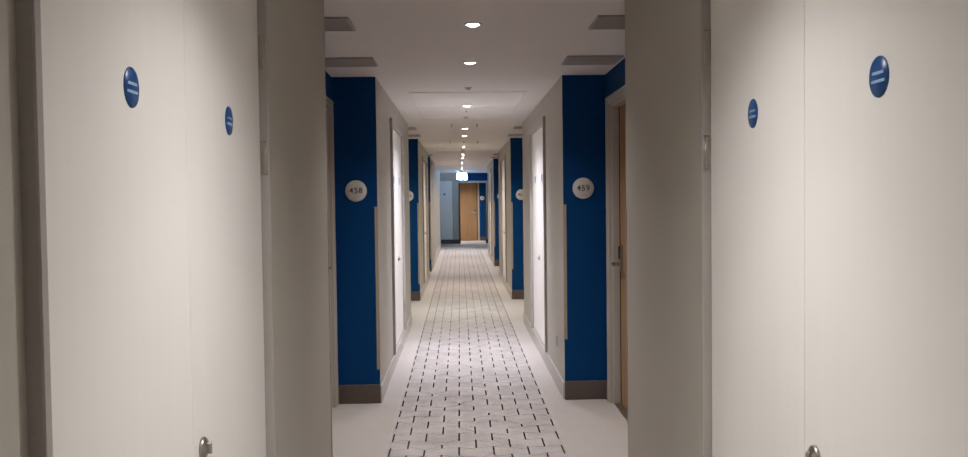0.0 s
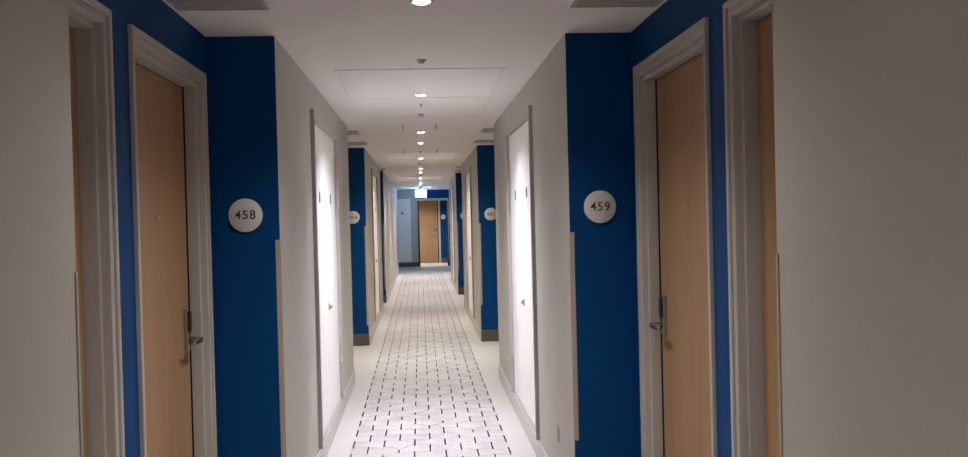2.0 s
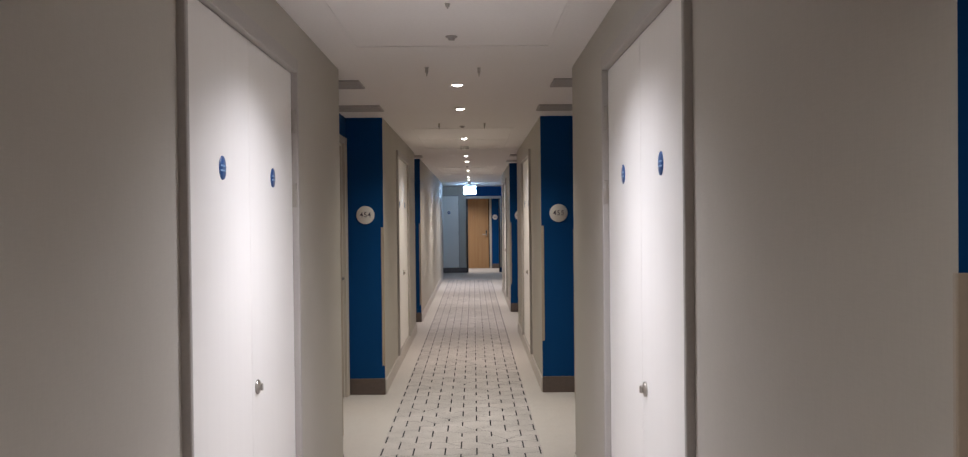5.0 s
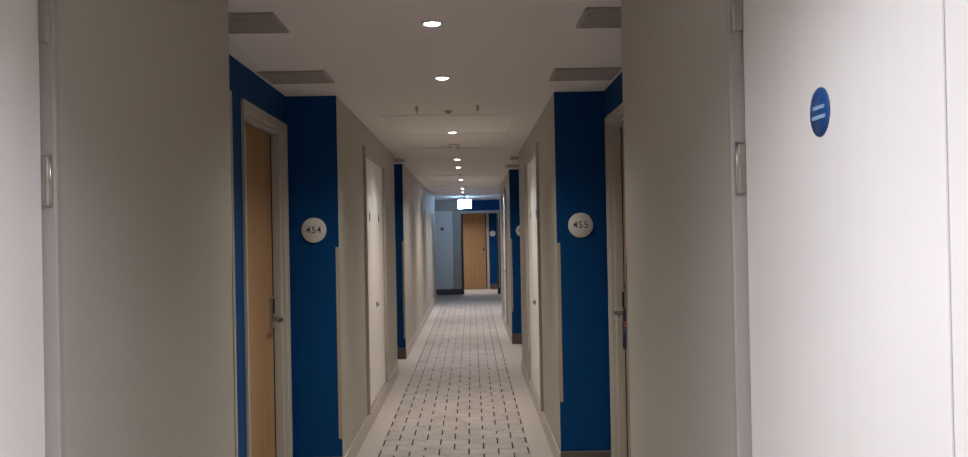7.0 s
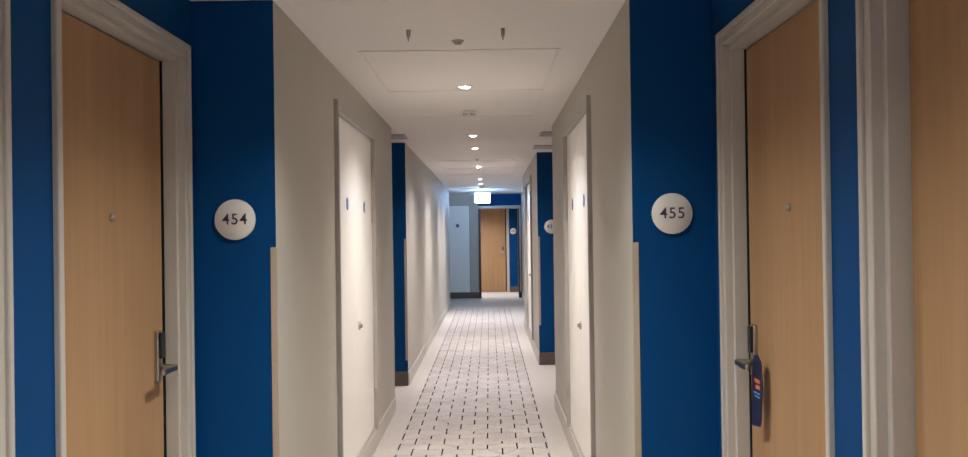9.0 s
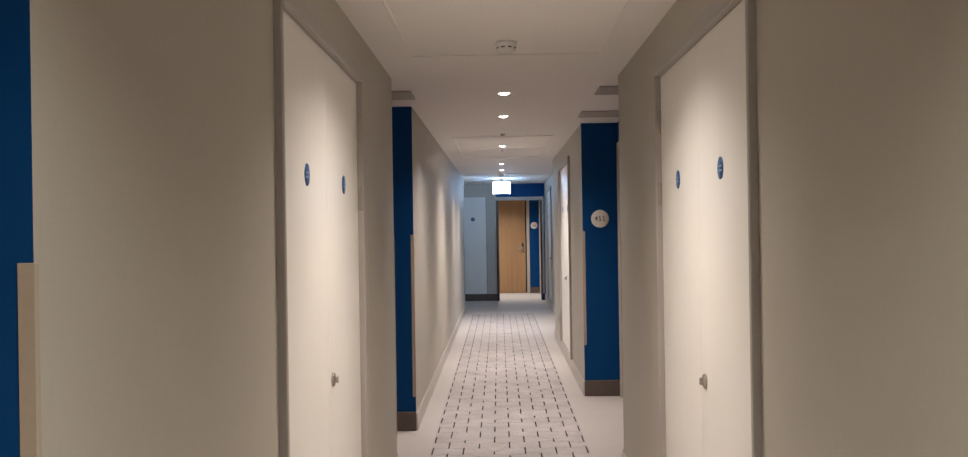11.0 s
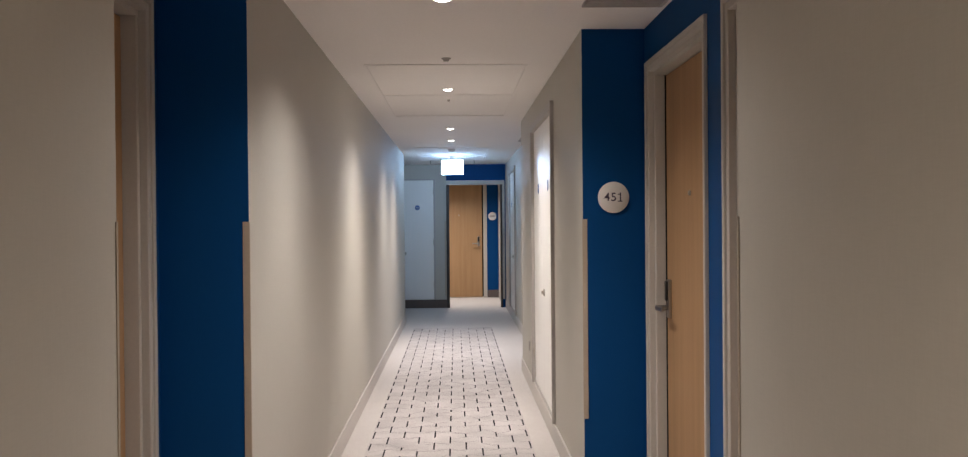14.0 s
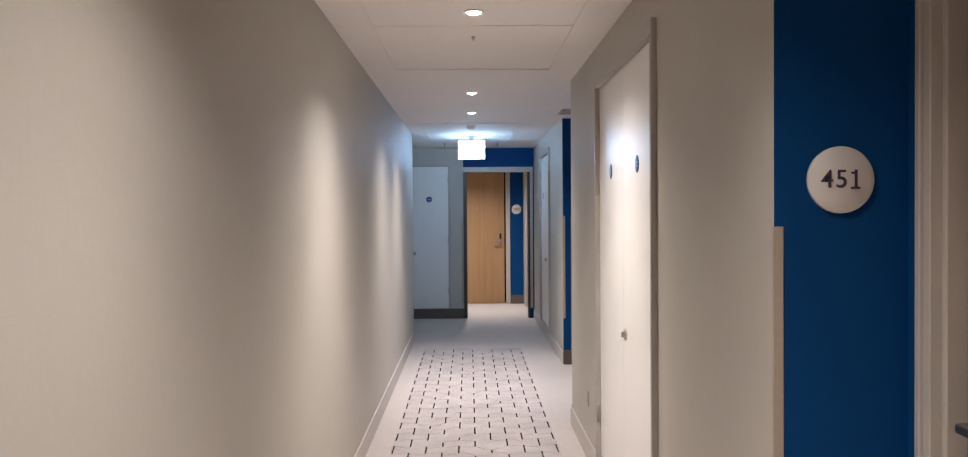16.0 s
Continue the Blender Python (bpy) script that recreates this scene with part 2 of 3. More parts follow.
def niche(side, y0, y1, doors):
    holes = [(d + 0.02, d + DOOR - 0.02, 0.0, 2.205) for d in doors]
    n = "wall_recess_%s_%d" % ("east" if side > 0 else "west", round(y0))
    wall(n, side, REC, y0, y1, holes, mats=(BLUE, BLUE), label=BLUE_LABEL)
    # brown skirting on the far and near returns and between the doors
    a, b = (W - 0.002, REC) if side > 0 else (-REC, -W + 0.002)
    c0, c1 = (WIDE - 0.002, REC) if y1 > 26 else (a, b)
    runs = [(c0, c1, y1 - 0.014, y1), (a, b, y0, y0 + 0.014)]
    e = [y0 + 0.014] + [v for d in sorted(doors) for v in (d, d + DOOR)] + [y1 - 0.014]
    c, f = (REC - 0.014, REC) if side > 0 else (-REC, -REC + 0.014)
    runs += [(c, f, e[i], e[i + 1]) for i in range(0, len(e), 2) if e[i + 1] - e[i] > 0.02]
    for x0, x1, ya, yb in runs:
        tagged(solid("baseboard", boxes((x0, x1, ya, yb, 0, 0.14), bevel=0.004), BROWN), "dark brown skirting below the blue wall", "skirting", kind="structure")


DOORS_L = {0: [(4.225, 1), (5.485, -1)], 1: [(10.915, 1), (12.20, -1)], 2: [(17.60, -1)]}
DOORS_R = {0: [(4.205, -1), (5.455, 1)], 1: [(10.88, -1), (12.145, 1)], 2: [(17.60, -1), (18.88, 1)], 3: []}
for k, (y0, y1) in enumerate(NICHES_L):
    niche(-1, y0, y1, [d for d, _ in DOORS_L[k]])
for k, (y0, y1) in enumerate(NICHES_R):
    niche(1, y0, y1, [d for d, _ in DOORS_R[k]])

# floor, ceiling and closing walls
OUT = REC + T
LOBBY = -2.6
tagged(solid("floor", boxes((LOBBY - T, OUT + 0.02, START - T, 32.9, -0.12, 0.0)), CARPET), "light beige-grey cut pile carpet over the whole floor", "floor", kind="structure")
tagged(solid("ceiling", boxes((LOBBY - T, OUT + 0.02, START - T, 32.9, H, H + 0.12)), CEIL), "smooth off-white painted ceiling", "ceiling", kind="structure")
tagged(solid("wall_south", boxes((-OUT, OUT, START - T, START, 0, H)), PAINT), "plain warm white wall closing the corridor", "wall", kind="structure")
tagged(solid("wall_lobby_south", boxes((LOBBY, -OUT, SIDE_END - T, SIDE_END, 0, H)), PAINT), "warm white wall of the side lobby", "wall", kind="structure")
tagged(solid("wall_lobby_west", boxes((LOBBY - T, LOBBY, SIDE_END - T, END + T, 0, H)), PAINT), "warm white end wall of the side lobby", "wall", kind="structure")

# end wall with its opening; white to the left, blue above the opening
OL, OR_, OT = -0.108, 0.83, 2.10
tagged(solid("wall_north", boxes((LOBBY, OL, END, END + T, 0, H)), PAINT), "warm white end wall beside the doorway", "wall", kind="structure")
bm = boxes((OL, OUT, END, END + T, OT, H), (OR_, OUT, END, END + T, 0, OT))
tagged(solid("wall_north_lintel", bm, BLUE), "deep blue wall above the end doorway", "wall", kind="structure")
FARY = 32.55
tagged(solid("wall_passage_west", boxes((-0.60 - T, -0.60, END + T, FARY, 0, H)), PAINT), "warm white wall of the end passage", "wall", kind="structure")
bm = boxes((0.90, 0.90 + T, END + T, FARY, 0, H))
tagged(solid("wall_passage_east", bm, PAINT), "warm white wall of the end passage", "wall", kind="structure")
bm = boxes((-0.60, -0.40, FARY, FARY + T, 0, H), (0.62, 0.90, FARY, FARY + T, 0, H), (-0.40, 0.62, FARY, FARY + T, 2.205, H))
tagged(solid("wall_far", bm, BLUE), "deep blue wall round the far room door", "wall", kind="structure")
tagged(solid("baseboard", boxes((LOBBY, OL, END - 0.014, END, 0, 0.14), bevel=0.004), BROWN), "dark brown skirting below the end wall", "skirting", kind="structure")
tagged(solid("baseboard", boxes((0.645, 0.90, FARY - 0.014, FARY, 0, 0.14), bevel=0.004), BROWN), "dark brown skirting below the blue wall", "skirting", kind="structure")
# side linings; the left one's dark colour stands in for the shaded passage wall
bm = boxes((OL, OL + 0.05, END - 0.02, END + T + 0.02, 0, OT - 0.04), (OR_ - 0.03, OR_, END - 0.02, END + T + 0.02, 0, OT - 0.04), bevel=0.003)
tagged(solid("trim", bm, DARK), "dark side linings of the end doorway, the left one painting the passage wall's shade", "doorway lining", kind="structure")
bm = boxes((OL - 0.0, OR_ + 0.04, END - 0.024, END + T, OT - 0.04, OT + 0.03), (OR_, OR_ + 0.04, END - 0.024, END - 0.002, 0.14, OT - 0.04), bevel=0.003)
tagged(solid("trim", bm, FRAME), "taupe painted head and side of the end doorway", "doorway frame", kind="structure")
bm = boxes((0.855, 0.90, 32.0, FARY - 0.015, 0, 2.2), bevel=0.004)
tagged(solid("trim", bm, FRAME), "taupe painted door surround on the passage wall", "door surround", kind="structure")


# ---- doors ----
def room_door(name, m, handle, hanger=False):
    """Oak veneer door in a stepped taupe frame. handle: -1 or 1, the local side on which the lock sits."""
    d = base(name, m, "closed oak veneer room door in a stepped taupe frame", "door", "room doors", "structure")
    h = DOOR / 2
    bm = bmesh.new()
    for s in (-1, 1):
        for i, (u0, u1, v0, v1) in enumerate([(h - 0.022, h, -0.02, 0.016), (h - 0.05, h - 0.02, -0.045, 0.006), (h - 0.068, h - 0.048, -0.13, -0.022)]):
            box(bm, min(s * u0, s * u1), max(s * u0, s * u1), v0, v1, 0, 2.15 + (u1 - h) + 0.068, 0.003, 1)
    for u0, u1, v0, v1, w in [(2.196, 2.218, -0.02, 0.016, h - 0.022), (2.168, 2.198, -0.045, 0.006, h - 0.05), (2.148, 2.170, -0.13, -0.022, h - 0.068)]:
        box(bm, -w, w, v0, v1, u0, u1, 0.003, 1)
    part("frame", bm, FRAME, d, "taupe painted stepped frame")
    g = h - 0.068 - 0.005
    # the lock edge keeps a wide gap; a black strip set back in it paints its shadow
    gap = 0.018
    l0, l1 = (-g, g - gap) if handle > 0 else (-g + gap, g)
    leaf = part("leaf", boxes((l0, l1, -0.118, -0.072, 0.006, 2.143), bevel=0.002), OAK, d, "oak veneer leaf")
    e = handle * (g - gap - 0.068)
    part("lock_plate", boxes((e - 0.021, e + 0.021, -0.073, -0.055, 0.975, 1.158), bevel=0.005, seg=2), STEEL, leaf)
    part("card_reader", boxes((e - 0.017, e + 0.017, -0.055, -0.045, 1.058, 1.152), bevel=0.004, seg=2), BLACK, leaf, "black card reader")
    bm = bmesh.new()
    ring(bm, [(0.0, 0.0), (0.013, 0.0), (0.013, 0.05), (0.009, 0.056), (0.0, 0.056)], Matrix.Translation((e, -0.054, 1.024)) @ Matrix.Rotation(-math.pi / 2, 4, "X"), 16)
    x0, x1 = sorted((e + handle * 0.012, e - handle * 0.125))
    box(bm, x0, x1, -0.012, 0.004, 1.013, 1.035, 0.006, 2)
    part("lever_handle", bm, STEEL, leaf, "satin nickel lever")
    bm = bmesh.new()
    ring(bm, [(0.0, 0.012), (0.006, 0.012), (0.009, 0.01), (0.012, 0.004), (0.012, 0.0), (0.0, 0.0)], Matrix.Translation((0, -0.073, 1.56)) @ Matrix.Rotation(-math.pi / 2, 4, "X"), 16)
    part("door_viewer", bm, STEEL, leaf)
    a, b = sorted((handle * (h - 0.0725), handle * (h - 0.0675)))
    part("door_seal", boxes((a, b, -0.112, -0.0705, 0.006, 2.1475)), GAPBLACK, d, "black strip painting the shadow in the lock edge gap")
    part("threshold_strip", boxes((-g, g, -0.13, -0.02, 0.0, 0.005)), STEEL, d)
    return d


count = 1
for side, table in ((-1, DOORS_L), (1, DOORS_R)):
    for k in table:
        for y, far in table[k]:
            # far doors carry the lock at their far edge, near doors at their near edge
            at_far = (side < 0 and far < 0) or (side > 0 and far > 0)
            local = (1 if side > 0 else -1) * (1 if at_far else -1)
            if side < 0:
                local = -1 if at_far else 1
            if side < 0 and k == 2:
                local = 1
            room_door("door_%d" % count, on_wall(side, REC, y + DOOR / 2), local)
            count += 1
room_door("door_%d" % count, pose(0.11, FARY, 0, 0, 0, 180), -1)

# card hung on the lever of room 455
hy, hx = 13.02, 1.028
tag = base("door_hanger", pose(hx, hy - 0.03, 0.0), "navy do-not-disturb card hanging on a door lever", "door hanger")
bm = bmesh.new()
pts = [(0.0, 1.07), (0.028, 1.065), (0.036, 1.03), (0.04, 0.98), (0.036, 0.835), (0.028, 0.82), (-0.028, 0.83), (-0.036, 0.845), (-0.04, 0.98), (-0.034, 1.02), (-0.028, 1.05)]
f0 = bm.faces.new([bm.verts.new((-0.002, p, z)) for p, z in pts])
for v in bmesh.ops.extrude_face_region(bm, geom=[f0])["geom"]:
    if isinstance(v, bmesh.types.BMVert):
        v.co.x += 0.003
part("card", bm, HANGER, tag)
bm = boxes((-0.004, -0.0022, -0.026, 0.020, 0.975, 0.988), (-0.004, -0.0022, -0.026, 0.006, 0.955, 0.968))
part("orange_print", bm, ORANGE, tag, "orange printed lines")
part("blue_print", boxes((-0.004, -0.0022, -0.026, 0.020, 0.937, 0.943), (-0.004, -0.0022, -0.026, 0.010, 0.926, 0.931)), PALEBLUE, tag, "pale blue printed lines")
tag.rotation_euler = (radians(4), 0, radians(8))


# ---- service cupboards ----
def cupboard(side, x, y, width, knob, disc=1.69, shift=0.0):
    """Flush double-leaf riser cupboard; local x runs along the wall."""
    m = on_wall(side, x, y + width / 2)
    c = base("service_cupboard", m, "white double-leaf service cupboard with blue fire door discs", "cupboard", "service cupboards")
    h, f, top = width / 2, 0.024, 0.06
    bm = bmesh.new()
    for s in (-1, 1):
        a, b = sorted((s * (h - f), s * h))
        box(bm, a, b, -0.08, 0.024, 0.13, 2.22, 0.003, 1)
    box(bm, -h + f - 0.001, h - f + 0.001, -0.08, 0.024, 2.22 - top, 2.22, 0.003, 1)
    box(bm, -h + f - 0.001, h - f + 0.001, -0.08, 0.006, 0.13, 0.145, 0.002, 1)
    part("frame", bm, GREYFRAME, c, "grey painted frame")
    g = h - f - 0.003
    for s in (-1, 1):
        a, b = sorted((s * 0.0015, s * g))
        leaf = part("door", boxes((a, b, -0.045, -0.003, 0.148, 2.157), bevel=0.0015), LEAFWHITE, c)
        mid = s * 0.352 + side * shift
        bm = bmesh.new()
        rot = Matrix.Translation((mid, -0.003, disc)) @ Matrix.Rotation(-math.pi / 2, 4, "X")
        ring(bm, [(0.0, 0.002), (0.0375, 0.002), (0.038, 0.0), (0.0, 0.0)], rot, 32)
        for u, z in ((0.022, 0.007), (0.026, -0.008)):
            box(bm, mid - u, mid + u, -0.0006, 0.0004, disc + z - 0.0028, disc + z + 0.0028, mat=1)
        part("fire_door_disc", bm, (SAFETY, SIGNPALE), leaf, "round blue fire door sign")
        for z in (1.95, 1.63, 0.39):
            hx = s * (g + 0.004)
            bm = boxes((hx - 0.008, hx + 0.008, -0.004, 0.012, z - 0.05, z + 0.05), bevel=0.003)
            ring(bm, [(0.0, -0.052), (0.0055, -0.052), (0.0055, 0.052), (0.0, 0.052)], Matrix.Translation((hx, 0.012, z)), 10)
            part("hinge", bm, STEEL, leaf)
        if s == knob:
            kx = s * 0.066
            bm = bmesh.new()
            rot = Matrix.Translation((kx, -0.003, 0.925)) @ Matrix.Rotation(-math.pi / 2, 4, "X")
            ring(bm, [(0.0, 0.0), (0.026, 0.0), (0.026, 0.006), (0.023, 0.009), (0.014, 0.010), (0.012, 0.013), (0.0, 0.014)], rot, 28)
            box(bm, kx - 0.003, kx + 0.003, 0.010, 0.020, 0.912, 0.938, 0.002, 1)
            part("knob", bm, STEEL, leaf, "satin metal turn knob")
    return c


for y, z, d in zip(CUPBOARDS_L, DISCS, (0.02, 0.012, 0.018)):
    cupboard(-1, W, y, CUP, -1, z, d)
for y, z, d in zip(CUPBOARDS_R, DISCS, (-0.006, 0.01, 0.022, 0.0)):
    cupboard(1, W, y, CUP, -1, z, d)
cupboard(1, WIDE, 27.98, 1.29, -1)

# single white cupboard door in the end wall
c = base("riser_cupboard", pose(-0.62, END, 0, 0, 0, 180), "white single-leaf riser cupboard with a blue disc", "cupboard")
bm = boxes((-0.33, -0.30, -0.02, 0.010, 0.14, 2.16), (0.30, 0.33, -0.02, 0.010, 0.14, 2.16), (-0.30, 0.30, -0.02, 0.010, 2.137, 2.16), bevel=0.002)
part("frame", bm, GREYFRAME, c, "grey painted frame")
leaf = part("door", boxes((-0.298, 0.298, 0.001, 0.016, 0.145, 2.135), bevel=0.002), LEAFWHITE, c)
bm = bmesh.new()
ring(bm, [(0.0, 0.002), (0.040, 0.002), (0.0405, 0.0), (0.0, 0.0)], Matrix.Translation((-0.032, 0.016, 1.68)) @ Matrix.Rotation(-math.pi / 2, 4, "X"), 32)
box(bm, -0.06, -0.01, 0.0182, 0.019, 1.675, 1.685, mat=1)
part("fire_door_disc", bm, (SAFETY, SIGNWHITE), leaf, "round blue fire door sign")
bm = bmesh.new()
ring(bm, [(0.0, 0.0), (0.024, 0.0), (0.024, 0.006), (0.012, 0.009), (0.011, 0.024), (0.021, 0.034), (0.018, 0.046), (0.0, 0.048)], Matrix.Translation((0.18, 0.016, 0.92)) @ Matrix.Rotation(-math.pi / 2, 4, "X"), 24)
part("knob", bm, STEEL, leaf, "satin metal turn knob")
for z in (1.95, 1.1, 0.39):
    part("hinge", boxes((-0.31, -0.292, 0.008, 0.024, z - 0.05, z + 0.05), bevel=0.003), STEEL, leaf)


# ---- room numbers ----
def number_sign(text, x, y, z=1.558):
    s = base("room_number_sign", pose(x, y, z), "round off-white acrylic room number %s" % text if text else "round off-white acrylic room number plate", "sign", "room number signs")
    bm = bmesh.new()
    ring(bm, [(0.0, 0.012), (0.0755, 0.012), (0.078, 0.0095), (0.078, 0.0), (0.0, 0.0)], Matrix.Rotation(math.pi / 2, 4, "X"), 64)
    part("disc", bm, DISC, s)
    if text:
        cu = bpy.data.curves.new("number", "FONT")
        cu.body, cu.size, cu.extrude, cu.align_x, cu.align_y, cu.offset = text, 0.060, 0.0008, "CENTER", "CENTER", 0.0003
        cu.space_character = 1.12
        tmp = new("number", cu)
        me = bpy.data.meshes.new_from_object(tmp.evaluated_get(bpy.context.evaluated_depsgraph_get()))
        bpy.data.objects.remove(tmp)
        bpy.data.curves.remove(cu)
        me.materials.clear()
        me.materials.append(INK)
        n = new("number", me)
        n.parent, n.matrix_basis = s, pose(0, -0.0132, 0, 90, 0, 0)
        tagged(n, "dark plum digits " + text)
        if text.endswith("1"):
            # flag and foot of the last figure
            for row in ((0.0215, 0.0435, -0.0140, -0.0124, -0.0215, -0.0165), (0.0225, 0.031, -0.0140, -0.0124, 0.0135, 0.0185)):
                part("figure_serif", boxes(row), INK, s)
    else:
        part("number", boxes((-0.045, 0.045, -0.0135, -0.0125, -0.018, 0.018)), VENTGREY, s, "illegible grey digits")


number_sign("458", -0.838, 6.61, 1.568)
number_sign("459", 0.832, 6.61, 1.568)
number_sign("454", -0.838, 13.31)
number_sign("455", 0.835, 13.31)
number_sign("451", 0.838, 20.0)
number_sign("", 0.745, FARY, 1.54)


# ---- corner guards ----
def corner_guard(side, x, y, into, z0, z1=1.45):
    """L-shaped strip on a wall corner; into: +1 if the recess lies behind (smaller y) the corner."""
    g = base("corner_guard", pose(side * x, y, 0), "beige vinyl corner guard on a wall corner", "corner guard", "corner guards")
    t, w = 0.003, 0.022
    bm = bmesh.new()
    a, b = sorted((-side * t, side * w))
    c, d = sorted((0.0, -into * t))
    box(bm, a, b, c, d, z0, z1, 0.0012, 1)
    a, b = sorted((-side * t, 0.0))
    c, d = sorted((0.0, into * 0.009))
    box(bm, a, b, c, d, z0, z1, 0.0012, 1)
    part("strip", bm, GUARD, g)


for side, rows, low in ((-1, NICHES_L, 0.25), (1, NICHES_R, 0.45)):
    for i, (y0, y1) in enumerate(rows):
        corner_guard(side, W if y1 < 26 else WIDE, y1, 1, low)
        corner_guard(side, W, y0, -1, low)
g = base("corner_guard", pose(OL, END, 0), "beige vinyl corner guard beside the end doorway", "corner guard", "corner guards")
part("strip", boxes((-0.03, -0.002, -0.004, 0.0, 0.2, 1.45), bevel=0.001), GUARD, g)


# ---- ceiling fittings ----
def downlight(y, watts, colour):
    d = base("downlight", pose(0, y, H), "round recessed ceiling downlight, switched on", "downlight", "corridor downlights")
    bm = bmesh.new()
    ring(bm, [(0.034, 0.0), (0.036, -0.006), (0.044, -0.008), (0.047, -0.004), (0.047, 0.0)], None, 40)
    part("trim_ring", bm, PLASTIC, d, "white trim ring")
    bm = bmesh.new()
    ring(bm, [(0.0, -0.015), (0.012, -0.0142), (0.024, -0.011), (0.032, -0.006), (0.035, -0.001), (0.0, -0.001)], None, 32)
    part("lens", bm, LENS_COOL if colour is COOL else LENS_WARM, d, "glowing frosted lens")
    for degrees, gain in BEAMS:
        lamp = bpy.data.lights.new("downlight_lamp", "SPOT")
        lamp.spot_size, lamp.spot_blend, lamp.shadow_soft_size = radians(degrees), 1.0, 0.025
        lamp.energy, lamp.color = watts * gain, colour
        ob = new("lamp", lamp)
        ob.parent, ob.matrix_basis = d, pose(0, 0, -0.045)


for y, watts, colour in SPOTS:
    downlight(y, watts, colour)


def vent(side, y0, y1):
    x0, x1 = sorted((side * (0.615 if y0 < 24 else 0.80), side * 0.975))
    v = base("ceiling_vent", pose((x0 + x1) / 2, (y0 + y1) / 2, H), "grey slatted air vent in the ceiling over a door recess", "air vent", "ceiling vents")
    a, b = (x1 - x0) / 2, (y1 - y0) / 2
    part("backing", boxes((-a + 0.004, a - 0.004, -b + 0.004, b - 0.004, -0.003, -0.0005)), VENTGREY, v)
    part("frame", boxes((-a, a, -b, -b + 0.016, -0.012, -0.0005), (-a, a, b - 0.016, b, -0.012, -0.0005), (-a, -a + 0.016, -b + 0.016, b - 0.016, -0.012, -0.0005), (a - 0.016, a, -b + 0.016, b - 0.016, -0.012, -0.0005), bevel=0.002), VENTGREY, v)
    slat = mesh_of("slat", boxes((-a + 0.017, a - 0.017, -0.008, 0.008, -0.010, -0.0065), bevel=0.001), VENTGREY)
    n = int((2 * b - 0.05) / 0.024)
    for i in range(n):
        o = new("slat", slat)
        o.parent, o.matrix_basis = v, pose(0, -b + 0.03 + i * (2 * b - 0.06) / (n - 1), 0)


for side, rows in ((-1, [(4.46, 4.78), (5.71, 6.04), (11.20, 11.52), (12.45, 12.79), (17.98, 18.31)]),
                   (1, [(4.46, 4.78), (5.71, 6.04), (11.20, 11.52), (12.50, 12.84), (17.92, 18.24), (19.16, 19.50), (24.6, 24.92), (25.86, 26.2)])):
    for y0, y1 in rows:
        vent(side, y0, y1)


def access_panel(y0, y1, half=0.49):
    p = base("ceiling_access_panel", pose(0, (y0 + y1) / 2, H), "long white access panel with a bead frame in the ceiling", "access panel", "ceiling access panels")
    b = (y1 - y0) / 2
    part("joint_bead", boxes((-half + 0.004, half - 0.004, -0.011, 0.001, -0.0035, -0.0005), bevel=0.001), CEIL, p)
    part("bead_frame", boxes((-half - 0.012, half + 0.012, -b - 0.012, -b + 0.004, -0.005, -0.0005), (-half - 0.012, half + 0.012, b - 0.004, b + 0.012, -0.005, -0.0005),
                             (-half - 0.012, -half + 0.004, -b + 0.004, b - 0.004, -0.005, -0.0005), (half - 0.004, half + 0.012, -b + 0.004, b - 0.004, -0.005, -0.0005), bevel=0.002), CEIL, p)


for y0, y1 in ((7.59, 10.11), (14.30, 16.81), (21.0, 23.63), (27.07, 30.0)):
    access_panel(y0, y1)


def sprinkler(x, y, drop=0.045):
    s = base("sprinkler_head", pose(x, y, H), "small metal sprinkler head hanging from the ceiling", "sprinkler", "sprinkler heads")
    bm = bmesh.new()
    ring(bm, [(0.0, 0.0), (0.011, 0.0), (0.010, -0.003), (0.0085, -0.005), (0.0085, -drop * 0.62), (0.004, -drop * 0.68), (0.003, -drop), (0.0, -drop - 0.001)], None, 16)
    part("head", bm, STEEL, s)


for x, y in ((-0.212, 13.85), (0.208, 13.85), (-0.34, 29.7), (0.35, 29.7), (-0.165, 10.75), (0.138, 10.78), (0.0, 9.21), (0.0, 22.58)):
    sprinkler(x, y, 0.02 if x == 0 else 0.05)


def cover_plate(y):
    s = base("sensor_plate", pose(0, y, H), "flat round grey sensor cover on the ceiling", "sensor", "ceiling sensors")
    bm = bmesh.new()
    ring(bm, [(0.0, -0.018), (0.015, -0.018), (0.017, -0.015), (0.018, -0.007), (0.027, -0.005), (0.029, -0.002), (0.029, 0.0), (0.0, 0.0)], None, 32)
    part("cover", bm, VENTGREY, s)


for y in (7.295, 9.87, 14.085, 20.79):
    cover_plate(y)

s = base("smoke_detector", pose(0, 16.5, H), "white smoke detector with dark slots on the ceiling", "smoke detector")
bm = bmesh.new()
ring(bm, [(0.0, 0.0), (0.052, 0.0), (0.052, -0.014), (0.046, -0.018), (0.044, -0.04), (0.034, -0.05), (0.0, -0.052)], None, 40)
part("housing", bm, PLASTIC, s)
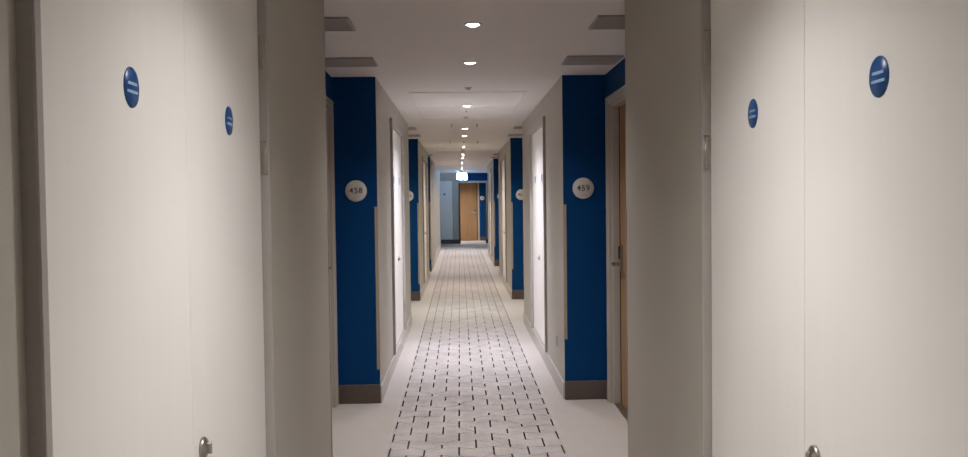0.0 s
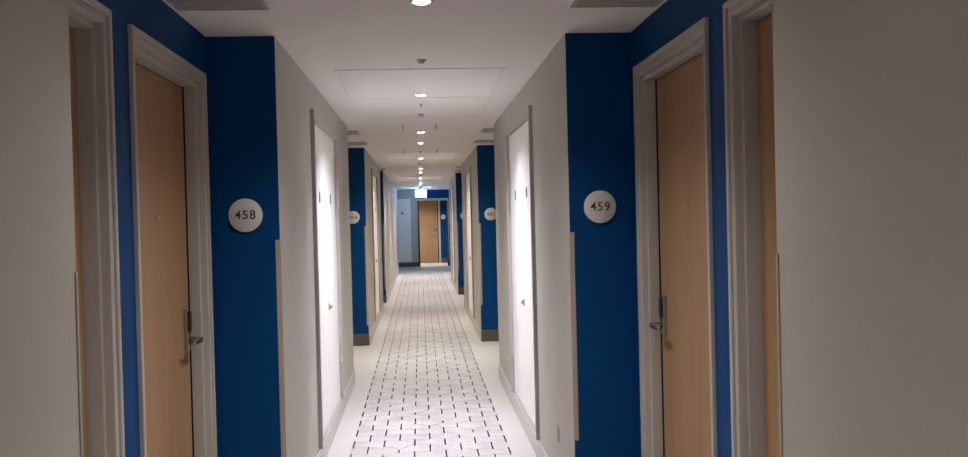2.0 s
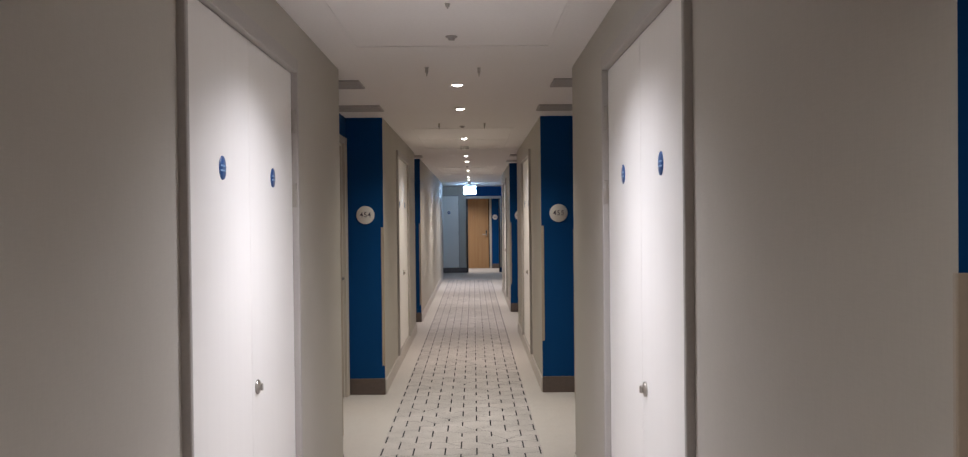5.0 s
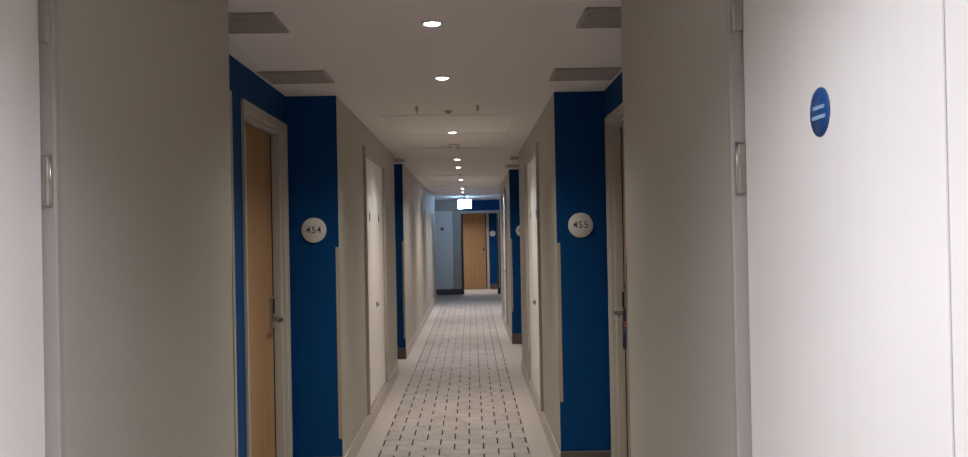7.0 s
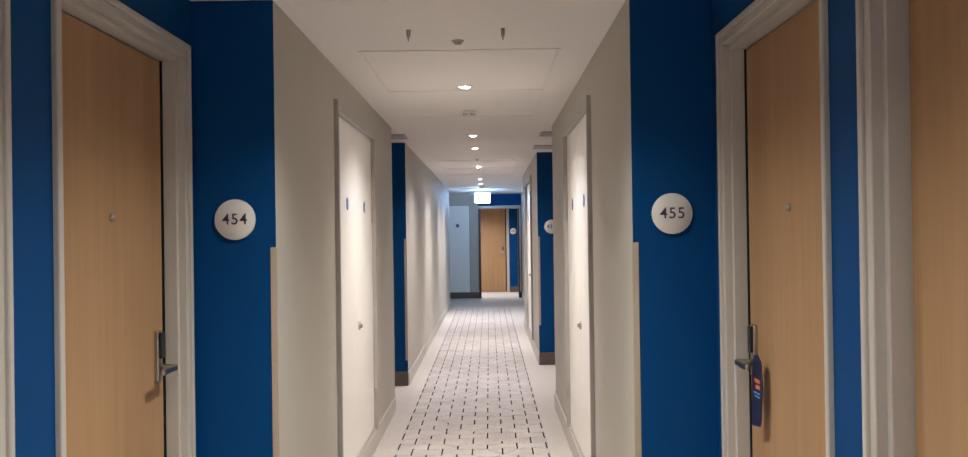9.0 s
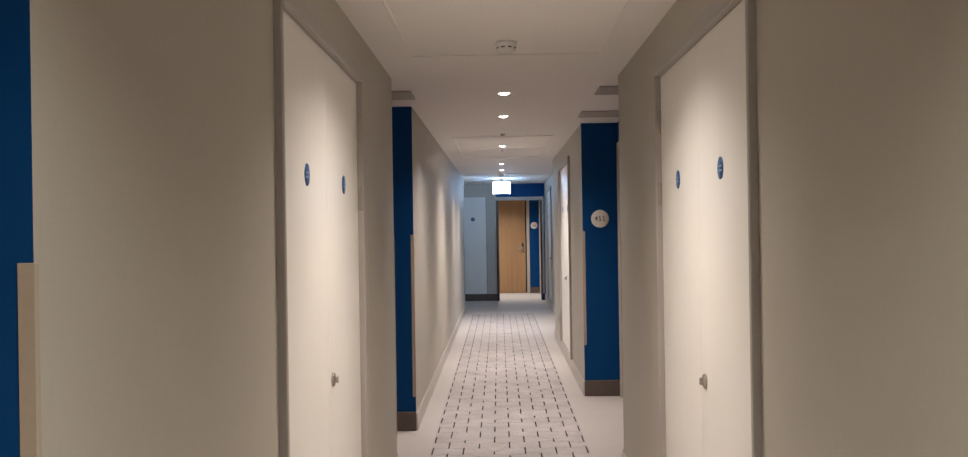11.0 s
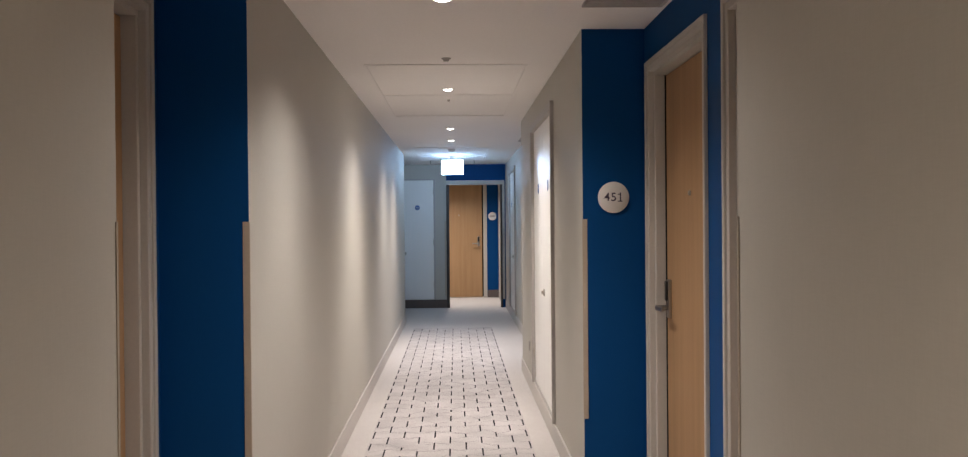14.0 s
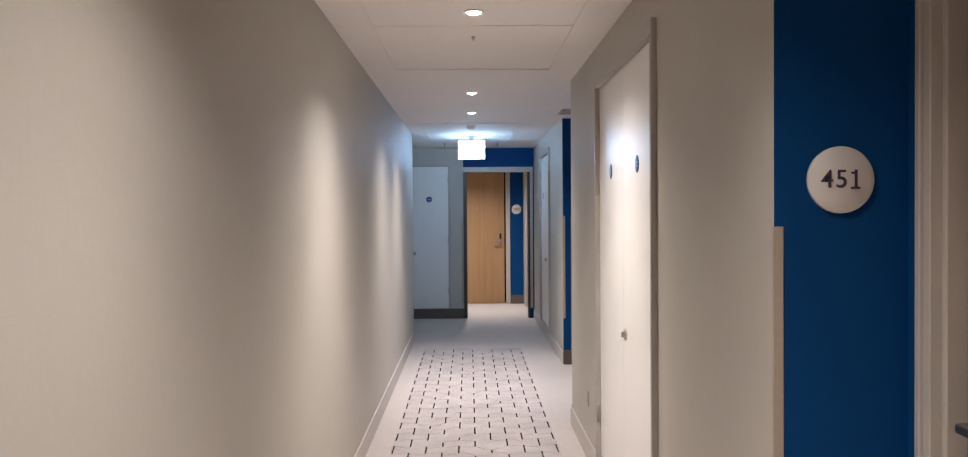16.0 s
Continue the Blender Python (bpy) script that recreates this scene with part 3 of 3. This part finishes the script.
for i in range(8):
    o = part("slot", boxes((0.0435, 0.0465, -0.010, 0.010, -0.032, -0.027)), BLACK, s)
    o.rotation_euler = (0, 0, radians(45 * i + 22.5 + 45))

s = base("smoke_detector", pose(0, 27.35, H), "small white smoke detector on the ceiling before the exit sign", "smoke detector")
bm = bmesh.new()
ring(bm, [(0.0, 0.0), (0.05, 0.0), (0.05, -0.012), (0.044, -0.018), (0.04, -0.032), (0.03, -0.04), (0.0, -0.042)], None, 32)
part("housing", bm, PLASTIC, s)

# illuminated exit sign hanging from the ceiling near the lobby
s = base("exit_sign", pose(0.007, 28.6, H), "glowing white-cyan illuminated exit box hanging from the ceiling", "exit sign")
part("housing", boxes((-0.165, 0.165, -0.035, 0.035, -0.066, -0.044), bevel=0.004), PLASTIC, s)
part("stem", boxes((-0.03, 0.03, -0.025, 0.025, -0.046, -0.008), bevel=0.006, seg=2), STEEL, s)
part("ceiling_plate", boxes((-0.06, 0.06, -0.04, 0.04, -0.009, 0.0), bevel=0.003), STEEL, s)
part("lit_panel", boxes((-0.155, 0.155, -0.018, 0.018, -0.269, -0.064), bevel=0.004), EXIT_GLOW, s, "glowing translucent panel")

# ---- small wall fittings ----
def socket(side, x, y, z=0.36):
    s = base("wall_socket", on_wall(side, x, y, z), "small grey single socket plate low on the wall", "socket", "wall sockets")
    part("plate", boxes((-0.03, 0.03, 0.0, 0.009, -0.042, 0.042), bevel=0.003), GREYFRAME, s)
    part("insert", boxes((-0.018, 0.018, 0.009, 0.0115, -0.022, 0.022), bevel=0.001), VENTGREY, s)


for y in (7.12, 23.3):
    socket(1, W, y)


# ---- carpet runner: dark dashes joined by thin slanting lines ----
RUN0, RUN1, LINES, STEP, PER, Z = START + 0.3, 27.75, 11, 0.103, 0.32, 0.003
rnd = random.Random(4)
tagged(solid("carpet_runner", boxes((-0.53, 0.53, RUN0, RUN1, -0.01, 0.0015)), HEATHER), "heathered grey central band of the carpet", "carpet", kind="structure")


def strips(name, segs, width, z, mat, label):
    vs, fs = [], []
    for x0, y0, x1, y1 in segs:
        d = Vector((x1 - x0, y1 - y0, 0)).normalized()
        n = Vector((-d.y, d.x, 0)) * width / 2
        k = len(vs)
        vs += [(x0 + n.x, y0 + n.y, z), (x1 + n.x, y1 + n.y, z), (x1 - n.x, y1 - n.y, z), (x0 - n.x, y0 - n.y, z)]
        fs.append((k + 3, k + 2, k + 1, k))
    me = bpy.data.meshes.new(name)
    me.from_pydata(vs, [], fs)
    me.materials.append(mat)
    tagged(new(name, me), label, "carpet pattern", kind="stuff")


dashes, slants = [], []
rows = int((RUN1 - RUN0) / PER)
OUTER = (0, 1, LINES - 2, LINES - 1)


def dash_length(i, r):
    return 0.185 if i in OUTER else (0.18, 0.18, 0.10, 0.18, 0.165, 0.07, 0.18, 0.13, 0.18)[(i * 7 + r * 5) % 9]


for r in range(rows):
    for i in range(LINES):
        x = (i - LINES // 2) * STEP
        y = RUN0 + 0.05 + r * PER + (i % 2) * PER / 2
        length = dash_length(i, r)
        if y + length > RUN1:
            continue
        dashes.append((x, y, x, y + length))
        for s in (-1, 1):
            if 0 <= i + s < LINES:
                # from this dash's ends to a neighbour's start and end; a few are left out
                if rnd.random() < 0.85:
                    slants.append((x, y + length, x + s * STEP, y + PER / 2 + rnd.choice((0.0, 0.06, -0.04))))
                if rnd.random() < 0.6:
                    slants.append((x, y, x + s * STEP, y - PER / 2 + dash_length(i + s, r) + rnd.choice((0.0, -0.05))))
strips("carpet_dashes", dashes, 0.0098, Z + 0.001, DASH, "dark woven dashes in the carpet band")
strips("carpet_slants", slants, 0.004, Z, THIN, "thin grey slanting lines in the carpet band")
